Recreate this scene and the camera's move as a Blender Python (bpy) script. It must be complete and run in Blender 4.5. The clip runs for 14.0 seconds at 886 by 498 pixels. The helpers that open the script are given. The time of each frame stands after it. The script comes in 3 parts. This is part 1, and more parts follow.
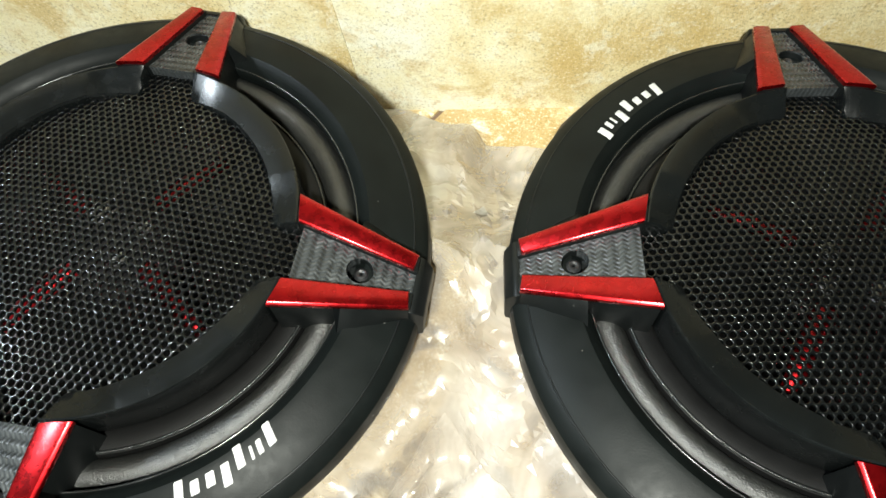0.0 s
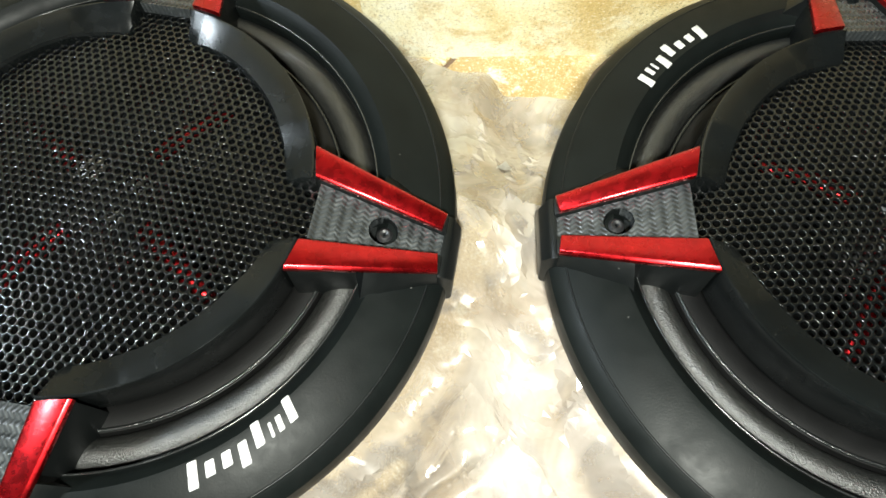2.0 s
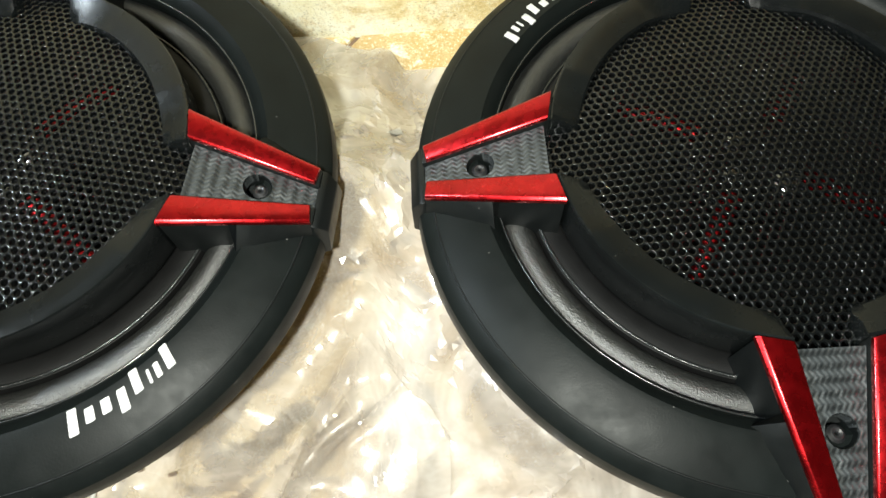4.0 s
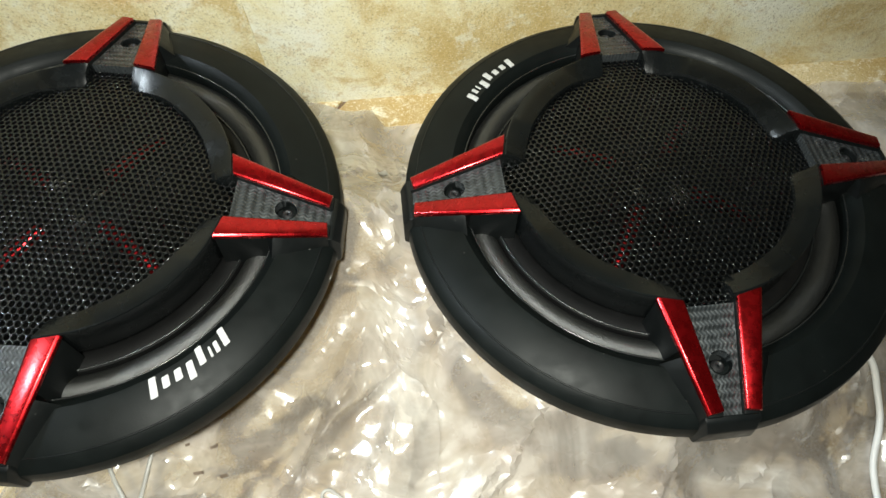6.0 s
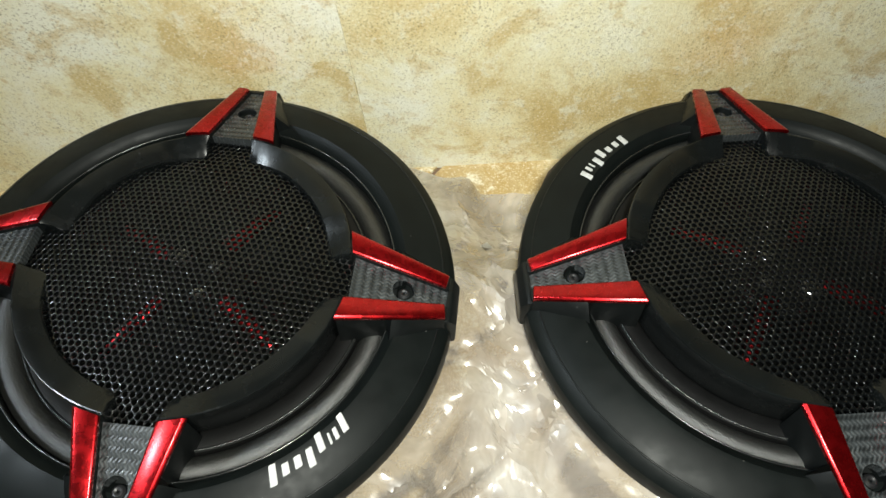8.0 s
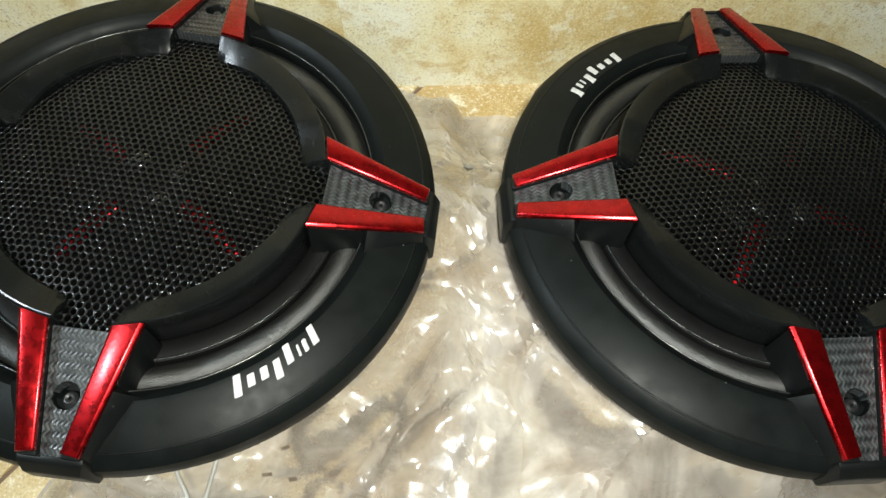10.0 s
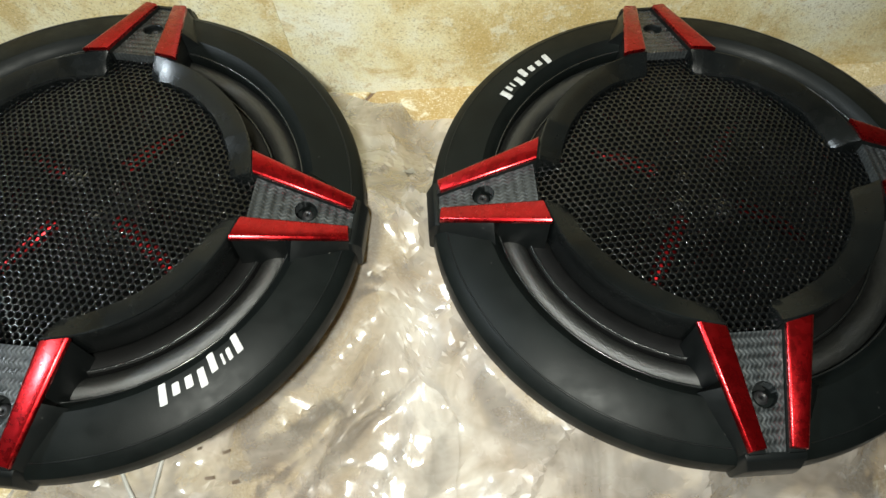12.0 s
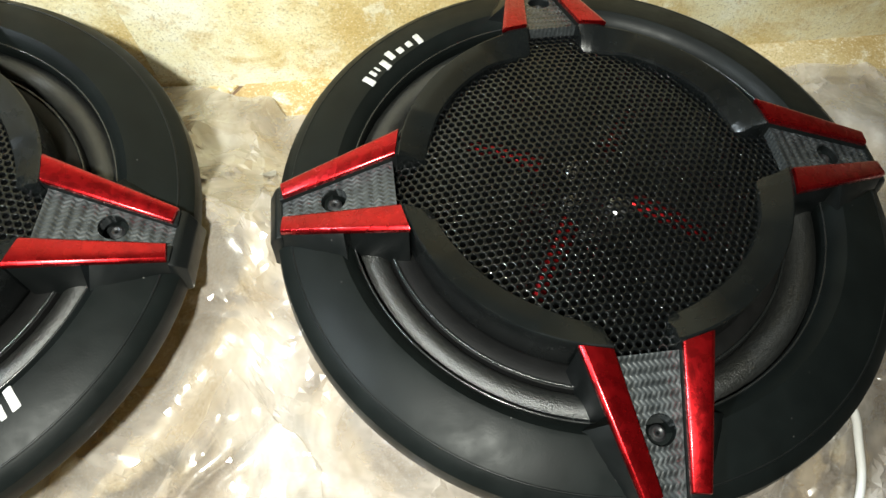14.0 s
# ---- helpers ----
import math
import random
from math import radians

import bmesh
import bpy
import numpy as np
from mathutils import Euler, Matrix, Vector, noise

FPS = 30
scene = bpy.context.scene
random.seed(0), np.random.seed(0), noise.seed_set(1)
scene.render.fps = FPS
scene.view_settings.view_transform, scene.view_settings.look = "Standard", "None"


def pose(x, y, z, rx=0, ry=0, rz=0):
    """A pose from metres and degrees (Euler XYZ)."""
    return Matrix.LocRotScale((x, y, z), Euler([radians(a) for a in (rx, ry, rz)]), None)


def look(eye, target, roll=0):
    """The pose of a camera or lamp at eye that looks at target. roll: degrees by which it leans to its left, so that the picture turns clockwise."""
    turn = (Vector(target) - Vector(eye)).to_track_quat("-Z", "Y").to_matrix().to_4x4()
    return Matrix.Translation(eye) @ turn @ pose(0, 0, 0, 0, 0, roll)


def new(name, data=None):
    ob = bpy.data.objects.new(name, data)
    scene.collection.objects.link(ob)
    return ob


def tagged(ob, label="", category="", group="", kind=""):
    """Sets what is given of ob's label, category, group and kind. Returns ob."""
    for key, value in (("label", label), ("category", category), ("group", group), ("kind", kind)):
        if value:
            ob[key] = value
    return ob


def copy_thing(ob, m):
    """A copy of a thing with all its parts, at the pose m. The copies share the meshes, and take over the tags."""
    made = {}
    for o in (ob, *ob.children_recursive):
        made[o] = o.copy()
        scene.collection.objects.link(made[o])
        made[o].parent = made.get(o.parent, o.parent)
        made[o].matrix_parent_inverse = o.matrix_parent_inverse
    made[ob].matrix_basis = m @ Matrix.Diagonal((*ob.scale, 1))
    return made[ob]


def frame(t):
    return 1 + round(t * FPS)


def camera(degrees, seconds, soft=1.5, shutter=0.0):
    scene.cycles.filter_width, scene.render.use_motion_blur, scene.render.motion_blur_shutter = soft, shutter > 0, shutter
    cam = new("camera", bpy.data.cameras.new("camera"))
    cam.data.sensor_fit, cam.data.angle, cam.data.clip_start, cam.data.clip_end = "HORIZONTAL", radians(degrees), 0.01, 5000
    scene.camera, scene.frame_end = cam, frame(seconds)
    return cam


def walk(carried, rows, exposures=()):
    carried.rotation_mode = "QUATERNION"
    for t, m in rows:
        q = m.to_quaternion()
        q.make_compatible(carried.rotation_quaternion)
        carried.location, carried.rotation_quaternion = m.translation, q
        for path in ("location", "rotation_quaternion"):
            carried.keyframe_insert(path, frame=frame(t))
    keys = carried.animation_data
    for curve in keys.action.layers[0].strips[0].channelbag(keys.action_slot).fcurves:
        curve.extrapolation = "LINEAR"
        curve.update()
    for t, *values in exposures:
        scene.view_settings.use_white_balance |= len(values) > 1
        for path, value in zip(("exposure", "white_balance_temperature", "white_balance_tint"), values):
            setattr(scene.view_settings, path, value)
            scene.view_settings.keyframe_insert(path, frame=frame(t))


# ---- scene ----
# The camera: seconds, place, yaw, pitch and roll.
cam = camera(68.9, 14.0, soft=1.5)
ROWS = [
    (0.0, 0.0194, -0.0766, 0.2491, 14.98, -66.35, -13.52),
    (0.5, 0.0045, -0.0691, 0.2358, 16.83, -68.44, -13.92),
    (1.0, 0.0001, -0.0719, 0.2371, 16.20, -68.71, -13.09),
    (1.5, 0.0012, -0.0712, 0.2360, 15.37, -69.34, -12.86),
    (2.0, 0.0049, -0.0710, 0.2352, 13.26, -70.25, -12.00),
    (2.5, 0.0115, -0.0737, 0.2366, 11.61, -70.38, -11.18),
    (3.0, 0.0265, -0.0773, 0.2357, 9.74, -70.62, -10.76),
    (3.2, 0.0325, -0.0789, 0.2355, 9.69, -70.45, -11.29),
    (5.5, 0.0373, -0.1212, 0.2579, 1.97, -67.04, -4.94),
    (6.0, 0.0269, -0.1293, 0.2829, -2.74, -64.65, -2.41),
    (6.5, 0.0072, -0.1291, 0.2822, -4.08, -64.19, 0.56),
    (7.0, 0.0073, -0.1184, 0.2808, -6.31, -65.01, 1.07),
    (7.5, 0.0070, -0.1157, 0.2847, -1.49, -63.63, -3.47),
    (8.0, -0.0015, -0.1100, 0.2863, 3.92, -61.12, -6.48),
    (8.5, -0.0051, -0.1103, 0.2719, 0.79, -64.69, -2.10),
    (8.7, -0.0063, -0.1130, 0.2680, -1.38, -65.40, 0.38),
    (11.0, -0.0028, -0.1175, 0.2706, 1.91, -65.57, -3.30),
    (11.5, 0.0003, -0.1186, 0.2719, 3.50, -65.35, -5.44),
    (12.0, 0.0287, -0.1162, 0.2751, 3.65, -65.93, -6.27),
    (12.5, 0.0320, -0.1080, 0.2659, 3.86, -65.93, -5.86),
    (13.0, 0.0527, -0.0937, 0.2429, -4.92, -66.80, -0.57),
    (13.5, 0.0673, -0.0936, 0.2362, -4.00, -65.99, -1.58),
    (14.0, 0.0605, -0.0993, 0.2420, -6.10, -66.12, 0.43),
]
EXPOSURES = [(0.0, -0.2), (1.0, -0.05), (3.2, -0.12), (5.5, -0.46), (6.5, -0.74), (8.0, -0.74), (8.7, -0.72), (11.0, -0.68), (12.5, -0.58), (13.0, -0.2), (14.0, -0.15)]
TORCH, TORCH_W = (0.010, -0.155, 0.37), 14.0
TUBE, TUBE_W = (-1.05, 0.03, 1.30), 30.0
walk(cam, [(t, pose(x, y, z, 90 + pitch, 0, yaw) @ pose(0, 0, 0, 0, 0, roll)) for t, x, y, z, yaw, pitch, roll in ROWS], EXPOSURES)

# ---- world and light ----
world = bpy.data.worlds.new("world")
scene.world = world
world.use_nodes = True
world.node_tree.nodes["Background"].inputs[0].default_value = (0.6, 0.7, 0.9, 1)
world.node_tree.nodes["Background"].inputs[1].default_value = 0.05


def lamp(name, kind, place, target, watts, colour, size, size_y=0.0):
    data = bpy.data.lights.new(name, kind)
    data.energy, data.color = watts, colour
    if kind == "AREA":
        data.shape, data.size, data.size_y = "RECTANGLE", size, size_y or size
    else:
        data.shadow_soft_size = size
    ob = new(name, data)
    ob.matrix_world = look(place, target)
    return ob


# A hand torch over the two speakers, and the room's tube lamp off to one side.
lamp("torch_light", "SPOT", TORCH, (-0.010, 0.005, 0.04), TORCH_W, (0.975, 1.0, 0.90), 0.012)
bpy.data.lights["torch_light"].spot_size, bpy.data.lights["torch_light"].spot_blend = radians(100), 1.0
lamp("tube_light", "AREA", TUBE, (0, 0, 0.05), TUBE_W, (0.80, 0.92, 1.0), 0.22, 0.12)


# ---- materials ----
class Nodes:
    """Short hand for a node material."""

    def __init__(self, name):
        self.material = bpy.data.materials.new(name)
        self.material.use_nodes = True
        self.tree = self.material.node_tree
        self.shader = self.tree.nodes["Principled BSDF"]
        self.out = self.tree.nodes["Material Output"]

    def add(self, kind, values=None, **settings):
        node = self.tree.nodes.new(kind)
        for key, value in settings.items():
            setattr(node, key, value)
        for key, value in (values or {}).items():
            if isinstance(value, bpy.types.NodeSocket):
                self.tree.links.new(value, node.inputs[key])
            else:
                node.inputs[key].default_value = value
        return node

    def set(self, **values):
        for key, value in values.items():
            key = key.replace("_", " ")
            if isinstance(value, bpy.types.NodeSocket):
                self.tree.links.new(value, self.shader.inputs[key])
            else:
                self.shader.inputs[key].default_value = value

    def coords(self):
        return self.add("ShaderNodeTexCoord").outputs["Object"]

    def noise(self, scale, detail=4.0, rough=0.6, where=None, distortion=0.0):
        return self.add("ShaderNodeTexNoise", {"Vector": where or self.coords(), "Scale": scale, "Detail": detail, "Roughness": rough, "Distortion": distortion}).outputs["Fac"]

    def ramp(self, fac, stops):
        node = self.add("ShaderNodeValToRGB", {"Fac": fac})
        ramp = node.color_ramp
        while len(ramp.elements) < len(stops):
            ramp.elements.new(0.5)
        for element, (at, colour) in zip(ramp.elements, stops):
            element.position = at
            element.color = (*colour, 1) if len(colour) == 3 else colour
        return node.outputs["Color"]

    def mix(self, fac, a, b, blend="MIX"):
        node = self.add("ShaderNodeMix", data_type="RGBA", blend_type=blend)
        for key, value in ((0, fac), (6, a), (7, b)):
            if isinstance(value, bpy.types.NodeSocket):
                self.tree.links.new(value, node.inputs[key])
            else:
                node.inputs[key].default_value = value if key == 0 else (*value, 1)
        return node.outputs[2]

    def bump(self, height, strength, distance):
        return self.add("ShaderNodeBump", {"Height": height, "Strength": strength, "Distance": distance}).outputs["Normal"]


def grey(v):
    return (v, v, v)


def plastic(name, base, rough, bump=0.15, spec=0.5):
    n = Nodes(name)
    blot, fine = n.noise(60, 5), n.noise(1800, 2)
    dark, light = [c * 0.75 for c in base], [c * 1.3 for c in base]
    speck = n.add("ShaderNodeTexVoronoi", {"Vector": n.coords(), "Scale": 150.0}).outputs["Distance"]
    dust = n.mix(1.0, n.ramp(speck, [(0.025, grey(0.8)), (0.05, grey(0.0))]), n.ramp(n.noise(45, 4), [(0.52, grey(0.0)), (0.68, grey(0.5))]), "MULTIPLY")
    n.set(Base_Color=n.mix(dust, n.ramp(blot, [(0.3, dark), (0.7, light)]), (0.30, 0.30, 0.28)),
          Roughness=n.ramp(n.noise(140, 6), [(0.3, grey(rough - 0.06)), (0.7, grey(rough + 0.1))]),
          Normal=n.bump(fine, bump, 0.0002))
    n.shader.inputs["Specular IOR Level"].default_value = spec
    return n.material


MATTE = plastic("matte_black_plastic", (0.0041, 0.0053, 0.0051), 0.40, 0.12, 0.10)
RING = plastic("ring_black_plastic", (0.0038, 0.0046, 0.0047), 0.22, 0.05, 0.28)
SATIN = plastic("satin_black_plastic", (0.0046, 0.0055, 0.0056), 0.36, 0.15, 0.20)
DEEP = plastic("dark_cone", (0.0025, 0.0025, 0.0025), 0.55, 0.15, 0.2)
SEAM = plastic("stitched_bead", (0.008, 0.009, 0.009), 0.22, 1.0, 0.6)
BEAD = plastic("smooth_edge", (0.010, 0.011, 0.011), 0.22, 0.2, 0.8)
FERRITE = plastic("ferrite", (0.03, 0.03, 0.032), 0.5)
STEEL_BLACK = plastic("black_steel", (0.012, 0.012, 0.013), 0.35)


def make_rubber():
    n = Nodes("grey_rubber_foam")
    grain = n.noise(1500, 3, 0.7)
    n.set(Base_Color=n.ramp(n.noise(900, 4), [(0.35, (0.004, 0.0045, 0.0042)), (0.65, (0.015, 0.0155, 0.0142))]), Roughness=0.42, Normal=n.bump(grain, 0.6, 0.0005))
    n.shader.inputs["Specular IOR Level"].default_value = 0.9
    return n.material


def make_red():
    n = Nodes("red_anodised_foil")
    n.set(Base_Color=n.ramp(n.noise(220, 5), [(0.25, (0.28, 0.002, 0.005)), (0.75, (0.46, 0.007, 0.010))]), Metallic=0.93,
          Roughness=n.ramp(n.noise(300, 5), [(0.3, grey(0.20)), (0.7, grey(0.36))]), Normal=n.bump(n.noise(420, 4), 0.15, 0.0006))
    n.set(Coat_Weight=0.35, Coat_Roughness=0.2)
    return n.material


def make_weave():
    """Carbon-look film: rows of small slanting threads."""
    n = Nodes("carbon_look_film")
    sep = n.add("ShaderNodeSeparateXYZ", {"Vector": n.coords()})
    x, y = sep.outputs[0], sep.outputs[1]

    def math(op, a, b=0.0):
        return n.add("ShaderNodeMath", {0: a, 1: b}, operation=op).outputs[0]

    band = math("MULTIPLY", x, 330.0)
    fold = math("ABSOLUTE", math("SUBTRACT", math("FRACT", band), 0.5))
    wave = math("SINE", math("MULTIPLY", math("ADD", math("MULTIPLY", y, 700.0), math("MULTIPLY", fold, 1.4)), 6.2832))
    thread = math("ADD", math("MULTIPLY", wave, 0.5), 0.5)
    shade = math("ADD", math("MULTIPLY", math("SINE", math("MULTIPLY", band, 6.2832)), 0.5), 0.5)
    # Patches where the threads turn paler: wear, and glints put into the colour.
    worn_glint = n.ramp(n.noise(240, 6, 0.7), [(0.47, grey(0.06)), (0.64, grey(1.0))])
    base = n.mix(shade, (0.010, 0.0115, 0.012), (0.034, 0.038, 0.040))
    n.set(Base_Color=n.mix(math("MULTIPLY", thread, worn_glint), base, (0.085, 0.092, 0.095)), Roughness=n.ramp(n.noise(300, 5), [(0.3, grey(0.20)), (0.7, grey(0.38))]),
          Normal=n.bump(math("ADD", thread, math("MULTIPLY", shade, 0.8)), 0.35, 0.0004))
    n.shader.inputs["Specular IOR Level"].default_value = 0.35
    return n.material


def make_metal(name, colour, rough):
    n = Nodes(name)
    n.set(Base_Color=n.ramp(n.noise(200, 4), [(0.3, [c * 0.8 for c in colour]), (0.7, colour)]), Metallic=1.0,
          Roughness=n.ramp(n.noise(500, 4), [(0.3, grey(rough * 0.8)), (0.7, grey(rough * 1.4))]))
    return n.material


def make_ink():
    n = Nodes("white_print")
    n.set(Base_Color=n.ramp(n.noise(700, 4), [(0.3, grey(0.34)), (0.6, grey(0.50))]), Roughness=0.5)
    return n.material


def mottled(name, clouds, patch, speck, rough):
    """Glazed tile printed like stone: soft clouds, ochre patches, pale flecks and dark grains."""
    n = Nodes(name)
    info = n.add("ShaderNodeObjectInfo").outputs["Random"]
    shift = n.add("ShaderNodeVectorMath", {0: (3.1, 1.7, 2.3)}, operation="SCALE")
    n.tree.links.new(info, shift.inputs["Scale"])
    p = n.add("ShaderNodeVectorMath", {0: n.coords(), 1: shift.outputs[0]}, operation="ADD").outputs[0]
    colour = n.ramp(n.noise(11, 7, 0.62, p, 0.35), clouds)
    colour = n.mix(n.ramp(n.noise(34, 8, 0.68, p, 0.5), [(0.51, grey(0.0)), (0.61, grey(0.70))]), colour, patch)
    colour = n.mix(n.ramp(n.noise(90, 7, 0.72, p, 0.3), [(0.54, grey(0.0)), (0.63, grey(0.6))]), colour, (0.88, 0.86, 0.70))
    colour = n.mix(n.ramp(n.noise(150, 6, 0.75, p), [(0.57, grey(0.0)), (0.66, grey(0.55))]), colour, patch)
    grain = n.noise(880, 3, 0.75, p)
    sparse = n.ramp(n.noise(26, 4, 0.6, p), [(0.36, grey(0.35)), (0.62, grey(1.0))])
    dark = n.mix(1.0, n.ramp(grain, [(0.36, grey(0.62)), (0.45, grey(0.0))]), sparse, "MULTIPLY")
    colour = n.mix(dark, colour, speck)
    colour = n.mix(n.ramp(grain, [(0.57, grey(0.0)), (0.66, grey(0.6))]), colour, (0.92, 0.89, 0.78))
    n.set(Base_Color=colour, Roughness=n.ramp(n.noise(60, 5, 0.65, p), [(0.3, grey(rough)), (0.7, grey(rough + 0.2))]), Normal=n.bump(n.noise(420, 5, 0.75, p), 0.55, 0.0011))
    return n.material


def make_wall():
    return mottled("cream_mottled_tile", [(0.35, (0.66, 0.50, 0.22)), (0.44, (0.78, 0.68, 0.40)), (0.52, (0.85, 0.80, 0.56)), (0.60, (0.89, 0.88, 0.74))], (0.60, 0.44, 0.17), (0.22, 0.16, 0.08), 0.42)


def make_floor():
    return mottled("tan_floor_tile", [(0.34, (0.42, 0.29, 0.12)), (0.48, (0.54, 0.41, 0.20)), (0.64, (0.64, 0.53, 0.32))], (0.43, 0.29, 0.10), (0.20, 0.13, 0.05), 0.40)


def make_plain(name, base, rough, scale=12):
    n = Nodes(name)
    n.set(Base_Color=n.ramp(n.noise(scale, 6), [(0.3, [c * 0.85 for c in base]), (0.7, base)]), Roughness=rough, Normal=n.bump(n.noise(scale * 20, 4), 0.2, 0.001))
    return n.material


def make_film():
    """Thin clear plastic: mostly seen through, milky where folded, with a sharp gloss."""
    n = Nodes("clear_plastic_film")
    p = n.coords()
    wrinkle = n.bump(n.noise(110, 4, 0.55, p, 1.2), 0.05, 0.003)
    n.set(Base_Color=n.ramp(n.noise(35, 5, 0.6, p), [(0.3, (0.51, 0.43, 0.36)), (0.7, (0.73, 0.68, 0.61))]), Roughness=n.ramp(n.noise(50, 4, 0.6, p), [(0.3, grey(0.22)), (0.7, grey(0.34))]), Normal=wrinkle)
    n.shader.inputs["Specular IOR Level"].default_value = 0.7
    clear = n.add("ShaderNodeBsdfTransparent", {"Color": (0.95, 0.92, 0.87, 1)})
    cover = n.ramp(n.noise(24, 4, 0.6, p, 0.8), [(0.36, grey(0.30)), (0.50, grey(0.46)), (0.66, grey(0.75))])
    milky = n.add("ShaderNodeMixShader", {0: cover, 1: clear.outputs[0], 2: n.shader.outputs[0]})
    gloss = n.add("ShaderNodeBsdfGlossy", {"Color": (0.95, 0.95, 0.95, 1), "Roughness": n.ramp(n.noise(70, 4, 0.6, p), [(0.3, grey(0.06)), (0.7, grey(0.15))]), "Normal": wrinkle})
    edge = n.add("ShaderNodeFresnel", {"IOR": 2.0, "Normal": wrinkle})
    mixed = n.add("ShaderNodeMixShader", {0: edge.outputs[0], 1: milky.outputs[0], 2: gloss.outputs[0]})
    n.tree.links.new(mixed.outputs[0], n.out.inputs[0])
    return n.material


RUBBER, RED, WEAVE, INK = make_rubber(), make_red(), make_weave(), make_ink()
CHROME = make_metal("bright_steel", (0.75, 0.75, 0.77), 0.22)
SILVER = make_metal("silver_dome", (0.6, 0.6, 0.62), 0.2)
WALL, TILE, FILM = make_wall(), make_floor(), make_film()
JOINT_FILL = make_plain("cream_joint", (0.62, 0.52, 0.32), 0.8, 60)
GROUT = make_plain("dark_grout", (0.16, 0.10, 0.06), 0.8, 60)
# Paints of the unseen room, dark so that the black parts reflect less.
PAINT = make_plain("dark_unseen_wall_paint", (0.13, 0.10, 0.075), 0.7)
CEILING = make_plain("dark_unseen_ceiling_paint", (0.25, 0.24, 0.22), 0.8)
WHITE_PVC = make_plain("white_cable_sheath", (0.78, 0.77, 0.74), 0.4, 80)
GREY_PVC = make_plain("grey_cable_sheath", (0.42, 0.41, 0.38), 0.4, 80)
DARK_INK = make_plain("dark_print", (0.16, 0.12, 0.09), 0.5, 200)


# ---- mesh helpers ----
def part(name, bm, material, parent, label="", smooth=False, edge=40):
    mesh = bpy.data.meshes.new(name)
    if isinstance(bm, tuple):
        mesh.from_pydata(*bm)
    else:
        bmesh.ops.recalc_face_normals(bm, faces=bm.faces)
        bm.to_mesh(mesh)
        bm.free()
    mesh.materials.append(material)
    if smooth:
        mesh.polygons.foreach_set("use_smooth", [True] * len(mesh.polygons))
        mesh.set_sharp_from_angle(angle=radians(edge))
    ob = new(name, mesh)
    ob.parent = parent
    if label:
        ob["label"] = label
    return ob


def turned(profile, closed=True, steps=128):
    """A profile of (radius, height) turned round the z axis."""
    bm = bmesh.new()
    rings = []
    for i in range(steps):
        a = 2 * math.pi * i / steps
        rings.append([bm.verts.new((r * math.cos(a), r * math.sin(a), z)) for r, z in profile])
    count = len(profile)
    for i in range(steps):
        p, q = rings[i], rings[(i + 1) % steps]
        for j in range(count if closed else count - 1):
            k = (j + 1) % count
            bm.faces.new((p[j], q[j], q[k], p[k]))
    return bm


def loft(sections, closed_ends=True):
    """Closed sections of equal length joined one after another."""
    bm = bmesh.new()
    rows = [[bm.verts.new(p) for p in s] for s in sections]
    for p, q in zip(rows, rows[1:]):
        for j in range(len(p)):
            k = (j + 1) % len(p)
            bm.faces.new((p[j], p[k], q[k], q[j]))
    if closed_ends:
        bm.faces.new(rows[0])
        bm.faces.new(rows[-1])
    return bm


def bevel(bm, width, segments=2, least=25):
    bmesh.ops.recalc_face_normals(bm, faces=bm.faces)
    edges = [e for e in bm.edges if len(e.link_faces) == 2 and e.calc_face_angle(0) > radians(least)]
    bmesh.ops.bevel(bm, geom=edges, offset=width, segments=segments, affect="EDGES", profile=0.6)
    return bm


def box(x0, y0, z0, x1, y1, z1):
    bm = bmesh.new()
    bmesh.ops.create_cube(bm, size=1, matrix=Matrix.Translation(((x0 + x1) / 2, (y0 + y1) / 2, (z0 + z1) / 2)) @ Matrix.Diagonal((x1 - x0, y1 - y0, z1 - z0, 1)))
    return bm


def lerp(a, b, f):
    return a + (b - a) * f


# ---- the speaker ----
R_IN, R_OUT = 0.0559, 0.0930          # the red strips' inner and outer ends


def strip_z(r):
    return lerp(0.0089, -0.0010, (r - R_IN) / (R_OUT - R_IN))


def plate_z(r):
    return strip_z(r) - 0.0028


def outer_w(r):
    return lerp(0.0178, 0.0086, (r - R_IN) / (R_OUT - R_IN))


def inner_w(r):
    return lerp(0.0090, 0.0034, (r - 0.0575) / (0.0925 - 0.0575))


def flange_z(r):
    return lerp(-0.0016, -0.0062, (r - 0.0765) / (0.0915 - 0.0765))


